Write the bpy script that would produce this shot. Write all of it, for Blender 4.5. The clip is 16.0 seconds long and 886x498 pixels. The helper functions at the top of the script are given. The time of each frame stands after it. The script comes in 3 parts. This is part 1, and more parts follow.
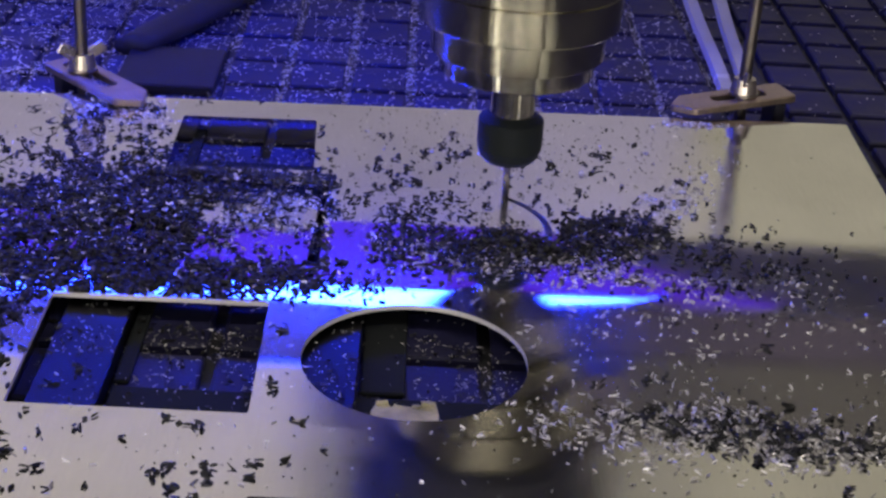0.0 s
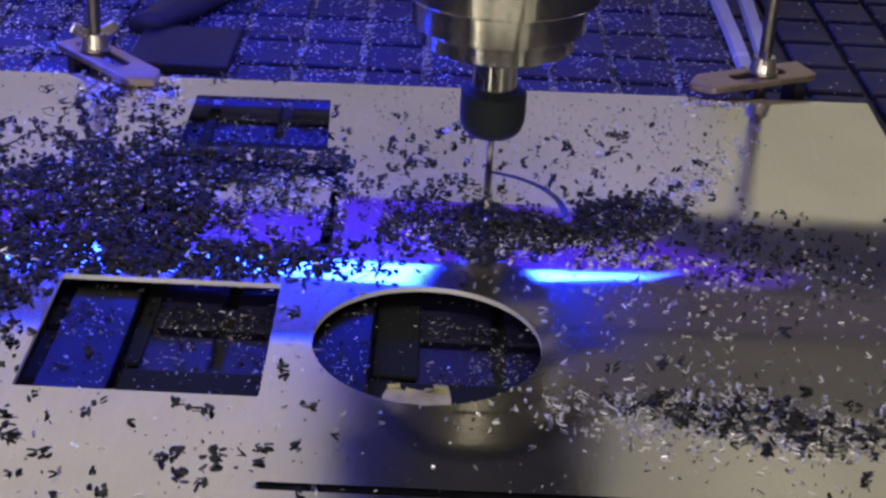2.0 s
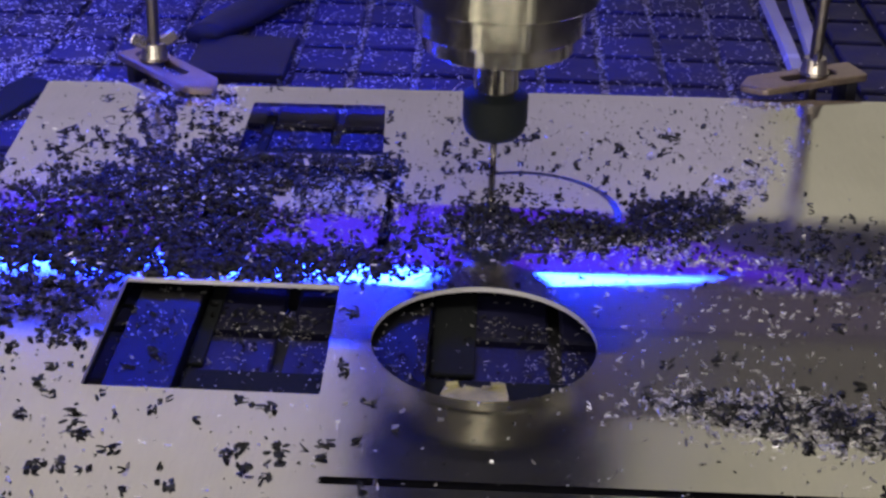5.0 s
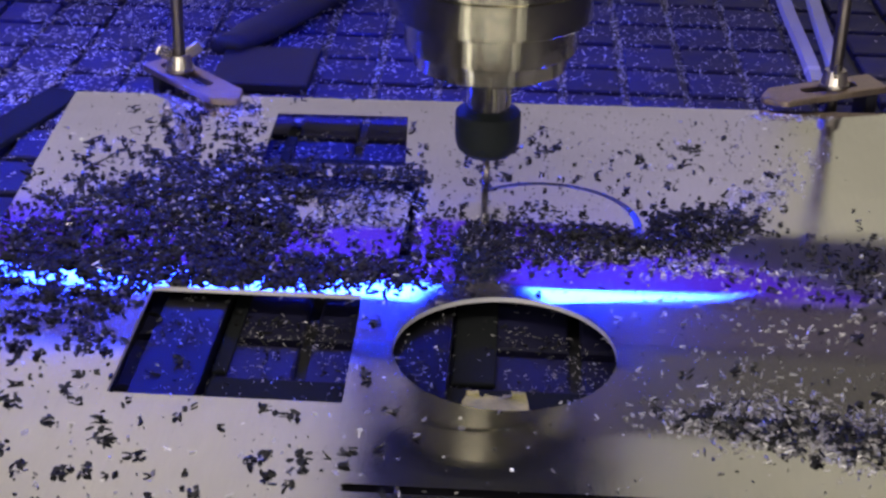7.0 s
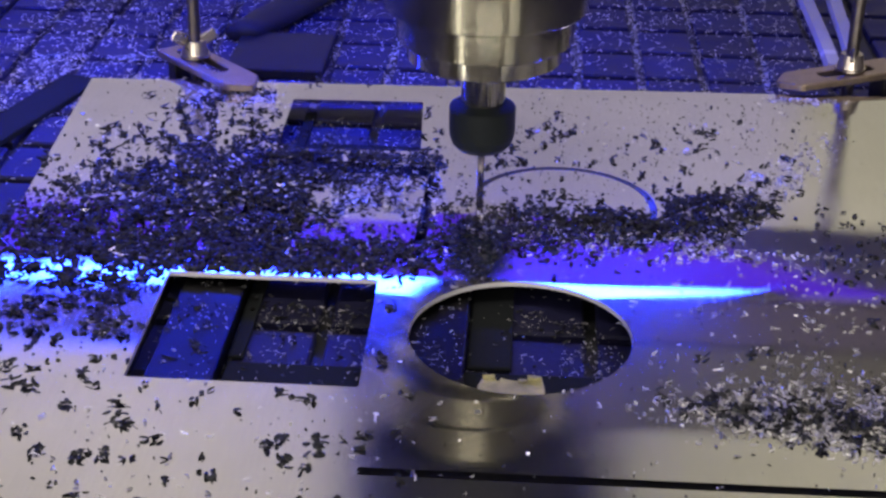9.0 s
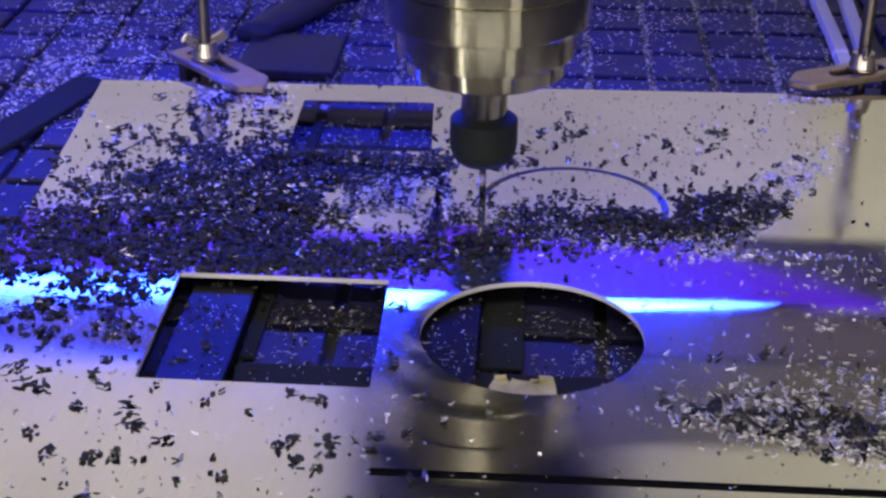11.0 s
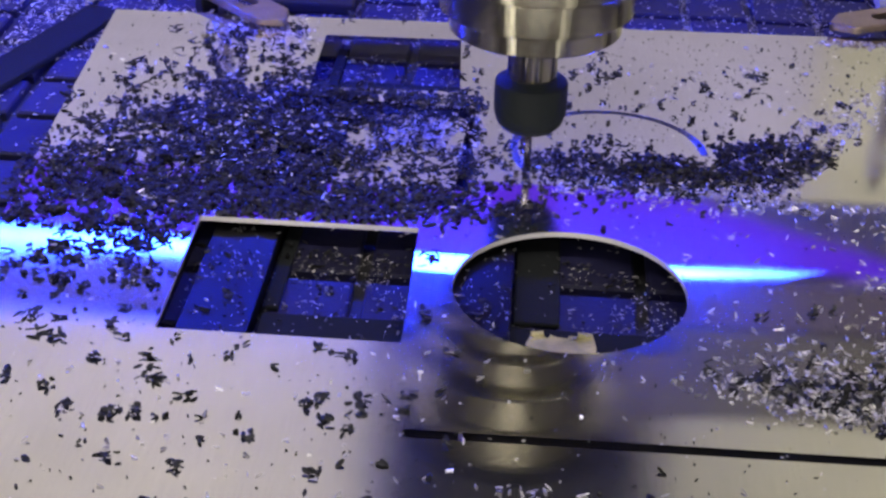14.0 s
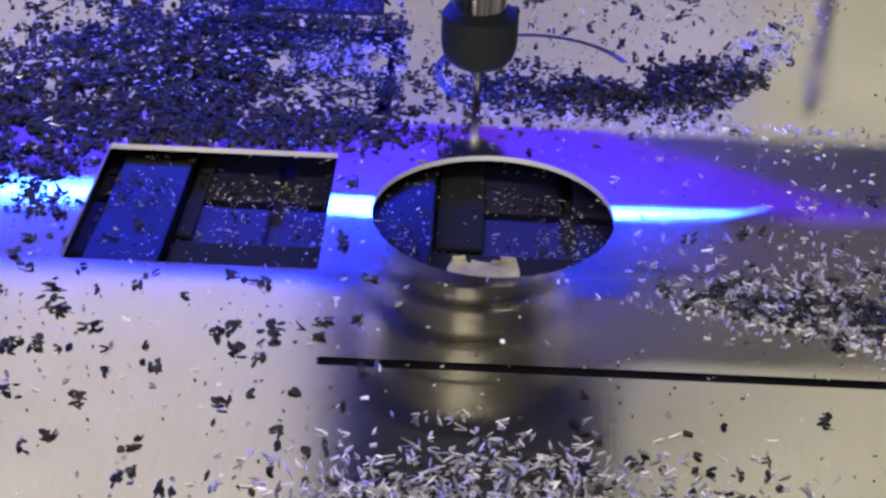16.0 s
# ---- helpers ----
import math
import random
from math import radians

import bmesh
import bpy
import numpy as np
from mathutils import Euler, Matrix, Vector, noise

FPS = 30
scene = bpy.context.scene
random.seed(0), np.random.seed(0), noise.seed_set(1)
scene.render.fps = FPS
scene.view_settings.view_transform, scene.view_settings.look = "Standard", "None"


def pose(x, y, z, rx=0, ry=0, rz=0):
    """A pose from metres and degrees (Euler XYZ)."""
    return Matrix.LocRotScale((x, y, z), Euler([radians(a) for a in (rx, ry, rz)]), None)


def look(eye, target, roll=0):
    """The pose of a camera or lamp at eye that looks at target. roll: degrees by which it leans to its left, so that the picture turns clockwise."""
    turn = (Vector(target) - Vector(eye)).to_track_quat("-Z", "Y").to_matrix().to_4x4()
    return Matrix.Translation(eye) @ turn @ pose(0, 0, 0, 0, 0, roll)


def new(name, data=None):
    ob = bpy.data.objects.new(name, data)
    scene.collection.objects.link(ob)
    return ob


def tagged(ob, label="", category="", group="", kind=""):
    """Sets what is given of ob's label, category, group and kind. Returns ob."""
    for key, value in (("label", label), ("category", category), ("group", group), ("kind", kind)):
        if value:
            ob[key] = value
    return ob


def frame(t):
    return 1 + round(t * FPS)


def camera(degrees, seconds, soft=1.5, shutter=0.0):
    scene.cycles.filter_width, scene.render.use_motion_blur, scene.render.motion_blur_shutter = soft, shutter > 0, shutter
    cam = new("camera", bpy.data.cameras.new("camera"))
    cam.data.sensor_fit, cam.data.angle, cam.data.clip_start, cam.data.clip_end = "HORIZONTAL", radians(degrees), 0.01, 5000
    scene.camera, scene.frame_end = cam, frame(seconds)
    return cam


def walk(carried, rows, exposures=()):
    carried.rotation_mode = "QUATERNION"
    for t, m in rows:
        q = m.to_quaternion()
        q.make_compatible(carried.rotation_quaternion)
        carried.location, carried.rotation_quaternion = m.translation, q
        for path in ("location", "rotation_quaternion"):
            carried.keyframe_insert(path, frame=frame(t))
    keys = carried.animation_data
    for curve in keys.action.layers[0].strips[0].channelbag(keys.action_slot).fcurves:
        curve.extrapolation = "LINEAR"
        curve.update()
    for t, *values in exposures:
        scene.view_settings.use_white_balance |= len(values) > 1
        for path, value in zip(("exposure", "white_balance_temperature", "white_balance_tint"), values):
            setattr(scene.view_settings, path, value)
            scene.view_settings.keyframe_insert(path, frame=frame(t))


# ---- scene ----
cam = camera(32.2, 16.0, soft=2.7)
PATH = [
    (0, (0.161, -0.534, 0.343), (0.21, 1.259, -0.542), 3.6),
    (0.5, (0.161, -0.53, 0.341), (0.198, 1.263, -0.544), 3.6),
    (1, (0.164, -0.53, 0.34), (0.194, 1.257, -0.556), 3.5),
    (1.5, (0.164, -0.528, 0.343), (0.189, 1.255, -0.562), 3.3),
    (2, (0.165, -0.526, 0.341), (0.187, 1.254, -0.571), 3.2),
    (2.5, (0.166, -0.526, 0.341), (0.172, 1.249, -0.58), 2.9),
    (3, (0.166, -0.525, 0.341), (0.154, 1.252, -0.577), 2.5),
    (3.5, (0.164, -0.528, 0.342), (0.143, 1.25, -0.575), 2.4),
    (4, (0.162, -0.533, 0.342), (0.131, 1.247, -0.57), 2.1),
    (6.5, (0.164, -0.543, 0.346), (0.102, 1.244, -0.55), 1.6),
    (7, (0.163, -0.545, 0.347), (0.09, 1.242, -0.547), 1.5),
    (7.5, (0.162, -0.544, 0.346), (0.08, 1.238, -0.557), 1.3),
    (8, (0.162, -0.542, 0.345), (0.073, 1.238, -0.562), 1.0),
    (8.5, (0.163, -0.546, 0.346), (0.073, 1.233, -0.563), 1.1),
    (11, (0.163, -0.545, 0.344), (0.056, 1.235, -0.562), 0.7),
    (11.5, (0.146, -0.547, 0.35), (0.04, 1.233, -0.556), 1.9),
    (12, (0.148, -0.541, 0.345), (0.041, 1.236, -0.566), 2.4),
    (12.5, (0.154, -0.536, 0.344), (0.044, 1.231, -0.587), 2.1),
    (13, (0.154, -0.526, 0.334), (0.053, 1.233, -0.613), 2.4),
    (13.5, (0.155, -0.509, 0.332), (0.064, 1.227, -0.657), 2.0),
    (14, (0.145, -0.514, 0.336), (0.046, 1.223, -0.65), 1.8),
    (14.5, (0.149, -0.508, 0.332), (0.06, 1.231, -0.653), 1.6),
    (15, (0.152, -0.502, 0.325), (0.072, 1.221, -0.688), 1.7),
    (15.5, (0.155, -0.5, 0.318), (0.103, 1.214, -0.71), 1.7),
    (16, (0.158, -0.5, 0.317), (0.125, 1.207, -0.725), 2.1),
]
walk(cam, [(t, look(e, g, r)) for t, e, g, r in PATH],
     [(0, -0.06, 6500, 15), (4, -0.13, 6500, 15), (8, 0.09, 6500, 15), (11.5, 0.22, 6500, 15), (13.5, 0.26, 6500, 15), (16, 0.4, 6500, 15)])

# ---- world and room light ----
world = bpy.data.worlds.new("workshop_air")
scene.world = world
world.use_nodes = True
world.node_tree.nodes["Background"].inputs[0].default_value = (0.75, 0.8, 0.9, 1)
world.node_tree.nodes["Background"].inputs[1].default_value = 0.05
scene.view_settings.exposure = 0.0

# unseen ceiling lamps added for brightness: x, y, length in x, length in y, watts
LAMPS = [(-1.4, 3.25, 2.2, 0.35, 12), (1.6, 3.25, 2.2, 0.35, 12), (0.12, -2.9, 0.22, 1.0, 3.0), (-1.0, -0.75, 1.2, 0.3, 11), (1.1, -0.75, 1.2, 0.3, 11)]
CEIL_Z = 2.3
for lx, ly, sx, sy, watts in LAMPS:
    data = bpy.data.lights.new("added_ceiling_light", "AREA")
    data.shape, data.size, data.size_y, data.energy, data.color = "RECTANGLE", sx, sy, watts, (0.88, 0.84, 1.0) if ly > 0 else (1.0, 0.93, 0.8)
    lamp = new("added_ceiling_light", data)
    lamp.matrix_world = pose(lx, ly, CEIL_Z - 0.06)

# unseen windows added behind the camera to light and streak the steel: x from, x to, z from, z to, watts
WINDOWS = [(-2.6, -1.75, -0.1, 1.05, 23), (-1.6, -0.95, -0.1, 1.05, 18), (-0.55, 0.1, -0.1, 1.05, 19), (0.3, 0.75, -0.1, 1.05, 13), (0.95, 1.8, -0.1, 1.05, 26), (-2.35, -1.85, 1.2, 1.95, 5.0), (2.5, 3.3, 1.2, 1.95, 3.0)]
for x0, x1, z0, z1, watts in WINDOWS:
    data = bpy.data.lights.new("added_window_light", "AREA")
    data.shape, data.size, data.size_y, data.energy, data.color = "RECTANGLE", x1 - x0 - 0.06, z1 - z0 - 0.06, watts, (1.0, 0.955, 0.87)
    lamp = new("added_window_light", data)
    lamp.matrix_world = look(((x0 + x1) / 2, -4.08, (z0 + z1) / 2), ((x0 + x1) / 2, 0, (z0 + z1) / 2))

# ---- measures ----
CX, CY, CR = 0.1872, 0.187, 0.048      # circle that the cutter follows
TH0, RATE = 56.5, 11.05               # its angle at the start, degrees per second
TABLE_Z = -0.015
PITCH_X, PITCH_Y, TX0, TY0 = 0.0418, 0.0497, 0.0335, 0.0248


def bit_at(t):
    a = radians(TH0 + RATE * t)
    return CX + CR * math.cos(a), CY + CR * math.sin(a)


# ---- materials ----
def material(name, base, rough, metal=0.0, grain=0.15, scale=300.0, bump=0.05, stretch=(1, 1, 1), coarse=12.0, spread=0.12, spec=0.5, per=0.0):
    """A surface with variation at two scales, fine relief and, with per, a tint of its own for each piece."""
    m = bpy.data.materials.new(name)
    m.use_nodes = True
    nt = m.node_tree
    n, l = nt.nodes, nt.links
    p = n["Principled BSDF"]
    p.inputs["Metallic"].default_value = metal
    p.inputs["Specular IOR Level"].default_value = spec
    co = n.new("ShaderNodeTexCoord")
    mp = n.new("ShaderNodeMapping")
    mp.inputs["Scale"].default_value = stretch
    l.new(co.outputs["Object"], mp.inputs["Vector"])
    fine = n.new("ShaderNodeTexNoise")
    fine.inputs["Scale"].default_value, fine.inputs["Detail"].default_value = scale, 5
    big = n.new("ShaderNodeTexNoise")
    big.inputs["Scale"].default_value, big.inputs["Detail"].default_value = coarse, 3
    l.new(mp.outputs["Vector"], fine.inputs["Vector"])
    l.new(co.outputs["Object"], big.inputs["Vector"])
    mixed = n.new("ShaderNodeMath")
    mixed.operation = "MULTIPLY_ADD"
    l.new(fine.outputs["Fac"], mixed.inputs[0])
    mixed.inputs[1].default_value = 0.5
    l.new(big.outputs["Fac"], mixed.inputs[2])
    ramp = n.new("ShaderNodeMapRange")
    ramp.inputs["From Min"].default_value, ramp.inputs["From Max"].default_value = 0.45, 1.05
    ramp.inputs["To Min"].default_value, ramp.inputs["To Max"].default_value = 1 - grain, 1 + grain
    l.new(mixed.outputs[0], ramp.inputs["Value"])
    val = ramp.outputs["Result"]
    if per:
        info = n.new("ShaderNodeObjectInfo")
        geo = n.new("ShaderNodeNewGeometry")
        add = n.new("ShaderNodeMath")
        add.operation = "ADD"
        l.new(info.outputs["Random"], add.inputs[0])
        l.new(geo.outputs["Random Per Island"], add.inputs[1])
        fr = n.new("ShaderNodeMath")
        fr.operation = "FRACT"
        l.new(add.outputs[0], fr.inputs[0])
        pr = n.new("ShaderNodeMapRange")
        pr.inputs["To Min"].default_value, pr.inputs["To Max"].default_value = 1 - per, 1 + per
        l.new(fr.outputs[0], pr.inputs["Value"])
        mul = n.new("ShaderNodeMath")
        mul.operation = "MULTIPLY"
        l.new(val, mul.inputs[0])
        l.new(pr.outputs["Result"], mul.inputs[1])
        val = mul.outputs[0]
    col = n.new("ShaderNodeVectorMath")
    col.operation = "SCALE"
    col.inputs[0].default_value = base
    l.new(val, col.inputs["Scale"])
    l.new(col.outputs["Vector"], p.inputs["Base Color"])
    rr = n.new("ShaderNodeMapRange")
    rr.inputs["From Min"].default_value, rr.inputs["From Max"].default_value = 0.3, 0.7
    rr.inputs["To Min"].default_value, rr.inputs["To Max"].default_value = rough * (1 - spread), rough * (1 + spread)
    l.new(big.outputs["Fac"], rr.inputs["Value"])
    l.new(rr.outputs["Result"], p.inputs["Roughness"])
    if bump:
        b = n.new("ShaderNodeBump")
        b.inputs["Strength"].default_value, b.inputs["Distance"].default_value = bump, 0.0004
        l.new(fine.outputs["Fac"], b.inputs["Height"])
        l.new(b.outputs["Normal"], p.inputs["Normal"])
    return m


def glowing(name, colour, strength):
    m = bpy.data.materials.new(name)
    m.use_nodes = True
    p = m.node_tree.nodes["Principled BSDF"]
    p.inputs["Base Color"].default_value = (0.03, 0.03, 0.04, 1)
    p.inputs["Emission Color"].default_value = (*colour, 1)
    p.inputs["Emission Strength"].default_value = strength
    return m


SHEET = material("aluminium_sheet", (0.78, 0.78, 0.785), 0.080, 1.0, 0.11, 900, 0.022, (1, 0.05, 1), 14, 0.3)


def hazed(m, share, rough):
    """Rolled metal: a gloss drawn out across the rolling grain, under a broad haze of fine scratches."""
    n, l = m.node_tree.nodes, m.node_tree.links
    p = n["Principled BSDF"]
    colour = p.inputs["Base Color"].links[0].from_socket
    q = n.new("ShaderNodeBsdfPrincipled")
    q.inputs["Metallic"].default_value = 1.0
    q.inputs["Roughness"].default_value = rough
    l.new(colour, q.inputs["Base Color"])
    g = n.new("ShaderNodeBsdfAnisotropic")
    g.distribution = "BECKMANN"
    g.inputs["Anisotropy"].default_value = 0.80
    grain = n.new("ShaderNodeCombineXYZ")
    grain.inputs[1].default_value = 1.0
    l.new(grain.outputs[0], g.inputs["Tangent"])
    l.new(colour, g.inputs["Color"])
    for socket in ("Roughness", "Normal"):
        l.new(p.inputs[socket].links[0].from_socket, g.inputs[socket])
    mix = n.new("ShaderNodeMixShader")
    mix.inputs[0].default_value = share
    l.new(g.outputs[0], mix.inputs[1])
    l.new(q.outputs[0], mix.inputs[2])
    l.new(mix.outputs[0], n["Material Output"].inputs["Surface"])


hazed(SHEET, 0.080, 0.23)
# Groove floor: its darkness is put into the colour, far below the sheet's.
CUT = material("darkened_groove_metal", (0.22, 0.22, 0.23), 0.4, 1.0, 0.1, 2500, 0.1)
# Milled walls that catch light: their brightness is put into a pale colour.
SIDE = material("lit_milled_edge", (0.84, 0.82, 0.81), 0.42, 0.35, 0.25, 1500, 0.3)
# Aluminium chips seen in shade: the shade is put into a near-black colour.
CHIP = material("shaded_swarf", (0.029, 0.030, 0.031), 0.5, 0.0, 0.2, 1200, 0.25, coarse=60, spec=0.22, per=0.9)
CHIP_METAL = material("bare_swarf", (0.60, 0.59, 0.58), 0.3, 1.0, 0.2, 1200, 0.3, coarse=60, per=0.5)
CHIP_BRIGHT = material("bright_swarf", (0.78, 0.77, 0.76), 0.38, 0.6, 0.15, 1200, 0.2, coarse=60, per=0.7)
# Dark pads with the blue of the strip's light tinted into the colour.
PAD = material("blue_lit_pvc", (0.022, 0.022, 0.072), 0.6, 0.0, 0.6, 700, 0.5, coarse=35, spread=0.25, spec=0.3, per=0.25)
BED = material("black_table_bed", (0.032, 0.034, 0.036), 0.6, 0.0, 0.3, 300, 0.3)
RUBBER = material("black_rubber", (0.017, 0.017, 0.026), 0.6, 0.0, 0.25, 700, 0.2, spec=0.25)
MATTE = material("matte_black", (0.024, 0.027, 0.029), 0.85, 0.0, 0.25, 700, 0.3, spec=0.06)
STEEL = material("turned_steel", (0.57, 0.55, 0.42), 0.11, 1.0, 0.07, 900, 0.06, (0.05, 0.05, 4), 30, 0.3)
BRUSHED = material("brushed_steel", (0.52, 0.50, 0.37), 0.17, 1.0, 0.07, 900, 0.06, (0.05, 0.05, 4), 30, 0.3)
MOTOR = material("black_motor_shell", (0.026, 0.026, 0.030), 0.7, 0.0, 0.1, 400, 0.05, spec=0.2)
NUT_BLACK = material("blackened_steel", (0.016, 0.020, 0.021), 0.55, 0.0, 0.2, 900, 0.05, spec=0.12)
BIT_STEEL = material("carbide", (0.30, 0.28, 0.26), 0.25, 1.0, 0.1, 900, 0.05)
ZINC = material("zinc_plated_steel", (0.45, 0.41, 0.35), 0.3, 1.0, 0.2, 500, 0.1, coarse=60)
STUD = material("oiled_steel", (0.17, 0.15, 0.13), 0.42, 1.0, 0.2, 500, 0.1, coarse=60)
BRASS = material("yellow_zinc_clamp", (0.34, 0.27, 0.20), 0.45, 1.0, 0.25, 500, 0.15, coarse=70)
WOOD = material("pale_packing_wood", (0.58, 0.54, 0.25), 0.7, 0.0, 0.45, 260, 0.6, (1, 6, 1), 90)
PAINT = material("light_grey_paint", (0.73, 0.70, 0.64), 0.45, 0.0, 0.06, 200, 0.05, coarse=5)
OLIVE = material("olive_grey_paint", (0.58, 0.57, 0.43), 0.5, 0.0, 0.1, 200, 0.05, coarse=6)
# Dark fascia with the strip's violet glow tinted into its colour.
FASCIA = material("violet_glow_paint", (0.085, 0.068, 0.105), 0.45, 0.0, 0.15, 200, 0.05)
COVER = material("grey_brown_paint", (0.105, 0.098, 0.086), 0.45, 0.0, 0.15, 200, 0.05)
DARK_PAINT = material("dark_machine_paint", (0.170, 0.152, 0.132), 0.6, 0.0, 0.2, 200, 0.05, spec=0.2)
WALL = material("painted_wall", (0.68, 0.65, 0.75), 0.8, 0.0, 0.08, 60, 0.1, coarse=2)
DARK_CEILING = material("dark_ceiling", (0.10, 0.095, 0.09), 0.8, 0.0, 0.1, 60, 0.1, coarse=2)
CREAM = material("cream_paint", (0.69, 0.68, 0.44), 0.8, 0.0, 0.08, 60, 0.1, coarse=2)
SOUTH_WALL = material("shaded_wall_paint", (0.30, 0.285, 0.26), 0.8, 0.0, 0.1, 60, 0.1, coarse=2)
FLOOR = material("concrete_floor", (0.24, 0.235, 0.22), 0.6, 0.0, 0.2, 60, 0.2, coarse=3)
# Bars under the cut-outs: base colour set near black.
BAR = material("near_black_bar", (0.022, 0.022, 0.026), 0.45, 1.0, 0.15, 300, 0.1)
PLASTIC = material("clear_white_plastic", (0.60, 0.62, 0.64), 0.25, 0.0, 0.1, 300, 0.1)
LED = glowing("blue_led_strip", (0.008, 0.035, 1.0), 130.0)
# Emission that stands in for the strip's light on the beam underside.
GLOW = glowing("blue_lit_underside", (0.150, 0.028, 1.0), 0.66)


# ---- mesh helpers ----
def part(name, bm, mat, parent=None, label="", smooth=False, kind=""):
    me = bpy.data.meshes.new(name)
    bm.normal_update()
    bm.to_mesh(me)
    bm.free()
    me.materials.append(mat)
    if smooth:
        for f in me.polygons:
            f.use_smooth = True
    ob = new(name, me)
    ob.parent = parent
    return tagged(ob, label=label, kind=kind)


def box(x0, x1, y0, y1, z0, z1, bevel=0.0, bm=None):
    bm = bm or bmesh.new()
    m = Matrix.Translation(((x0 + x1) / 2, (y0 + y1) / 2, (z0 + z1) / 2)) @ Matrix.Diagonal((x1 - x0, y1 - y0, z1 - z0, 1))
    made = bmesh.ops.create_cube(bm, size=1, matrix=m)
    if bevel:
        edges = {e for v in made["verts"] for e in v.link_edges}
        bmesh.ops.bevel(bm, geom=list(edges), offset=bevel, segments=2, affect="EDGES", profile=0.5)
    return bm


def lathe(profile, steps=64, bm=None, x=0.0, y=0.0):
    """A turned solid from (radius, height) pairs, bottom to top."""
    bm = bm or bmesh.new()
    rings = []
    for r, z in profile:
        if r < 1e-6:
            rings.append([bm.verts.new((x, y, z))])
        else:
            rings.append([bm.verts.new((x + r * math.cos(2 * math.pi * i / steps), y + r * math.sin(2 * math.pi * i / steps), z)) for i in range(steps)])
    for a, b in zip(rings, rings[1:]):
        for i in range(steps):
            j = (i + 1) % steps
            q = [a[i % len(a)], a[j % len(a)], b[j % len(b)], b[i % len(b)]]
            q = [v for k, v in enumerate(q) if v not in q[:k]]
            if len(q) > 2:
                bm.faces.new(q)
    return bm


def solid_outline(loops, z0, z1):
    """A flat solid between z0 and z1 with an outer outline and any number of holes."""
    bm = bmesh.new()
    for loop in loops:
        vs = [bm.verts.new((x, y, z1)) for x, y in loop]
        for a, b in zip(vs, vs[1:] + vs[:1]):
            bm.edges.new((a, b))
    bmesh.ops.triangle_fill(bm, use_beauty=True, use_dissolve=False, edges=bm.edges[:], normal=(0, 0, 1))
    top = bm.faces[:]
    out = bmesh.ops.extrude_face_region(bm, geom=top)
    bmesh.ops.translate(bm, vec=(0, 0, z0 - z1), verts=[v for v in out["geom"] if isinstance(v, bmesh.types.BMVert)])
    bmesh.ops.recalc_face_normals(bm, faces=bm.faces[:])
    return bm


def circle(cx, cy, r, n=96):
    return [(cx + r * math.cos(2 * math.pi * i / n), cy + r * math.sin(2 * math.pi * i / n)) for i in range(n)]


def rounded(corners, r, n=5):
    """A polygon whose corners are rounded by r."""
    out = []
    k = len(corners)
    for i, c in enumerate(corners):
        c = Vector(c)
        a, b = (Vector(corners[i - 1]) - c).normalized(), (Vector(corners[(i + 1) % k]) - c).normalized()
        p, q = c + a * r, c + b * r
        for s in range(n + 1):
            u = s / n
            w = (1 - u) ** 2 * p + 2 * u * (1 - u) * c + u ** 2 * q
            out.append((w.x, w.y))
    return out


def thing(name, label, category, group="", kind="", at=(0, 0, 0)):
    ob = new(name)
    ob.empty_display_size = 0.02
    ob.location = at
    return tagged(ob, label, category, group, kind)


# ---- the room ----
def room():
    for name, b in (("wall_north", (-4, 4, 4, 4.15, -0.8, CEIL_Z)), ("wall_west", (-4.15, -4, -4, 4, -0.8, CEIL_Z)), ("wall_east", (4, 4.15, -4, 4, -0.8, CEIL_Z))):
        tagged(part(name, box(*b), WALL), "painted workshop wall", "wall", kind="structure")
    holes = [[(x0, z0), (x1, z0), (x1, z1), (x0, z1)] for x0, x1, z0, z1, _ in WINDOWS]
    south = solid_outline([[(-4, -0.8), (4, -0.8), (4, CEIL_Z), (-4, CEIL_Z)]] + holes, 4.0, 4.15)
    bmesh.ops.transform(south, matrix=Matrix(((1, 0, 0, 0), (0, 0, -1, 0), (0, 1, 0, 0), (0, 0, 0, 1))), verts=south.verts)
    bmesh.ops.recalc_face_normals(south, faces=south.faces[:])
    tagged(part("wall_bay", box(1.05, 4, 3.96, 3.998, -0.8, CEIL_Z), CREAM), "cream painted bay of the far wall", "wall", kind="structure")
    tagged(part("wall_south", south, SOUTH_WALL), "unseen workshop wall with added windows", "wall", kind="structure")
    tagged(part("floor", box(-4.15, 4.15, -4.15, 4.15, -0.95, -0.8), FLOOR), "grey concrete workshop floor", "floor", kind="structure")
    tagged(part("ceiling", box(-4.15, 4.15, -4.15, 4.15, CEIL_Z, CEIL_Z + 0.1), DARK_CEILING), "dark unlit workshop ceiling", "ceiling", kind="structure")


room()


# ---- table of the machine ----
def table():
    t = thing("machine_table", "black router table of grooved plastic pads strewn with swarf", "machine table")
    part("bed", box(-1.0, 1.2, -0.75, 1.5, TABLE_Z - 0.10, TABLE_Z - 0.006, 0.002), BED, t)
    part("stand", box(-0.9, 1.1, -0.65, 1.4, -0.80, TABLE_Z - 0.103, 0.004), DARK_PAINT, t, "dark painted machine stand")
    return t


TABLE = table()


# ---- the sheet ----
PLATE_T = 0.0025
S1 = [(0.0, 0.0), (0.1, 0.0), (0.099, 0.096), (-0.0015, 0.0955)]
S2 = [(0.0225, 0.134), (0.119, 0.1345), (0.118, 0.2315), (0.019, 0.2345)]
S3 = [(0.026, 0.2475), (0.108, 0.251), (0.104, 0.3265), (0.025, 0.3235)]
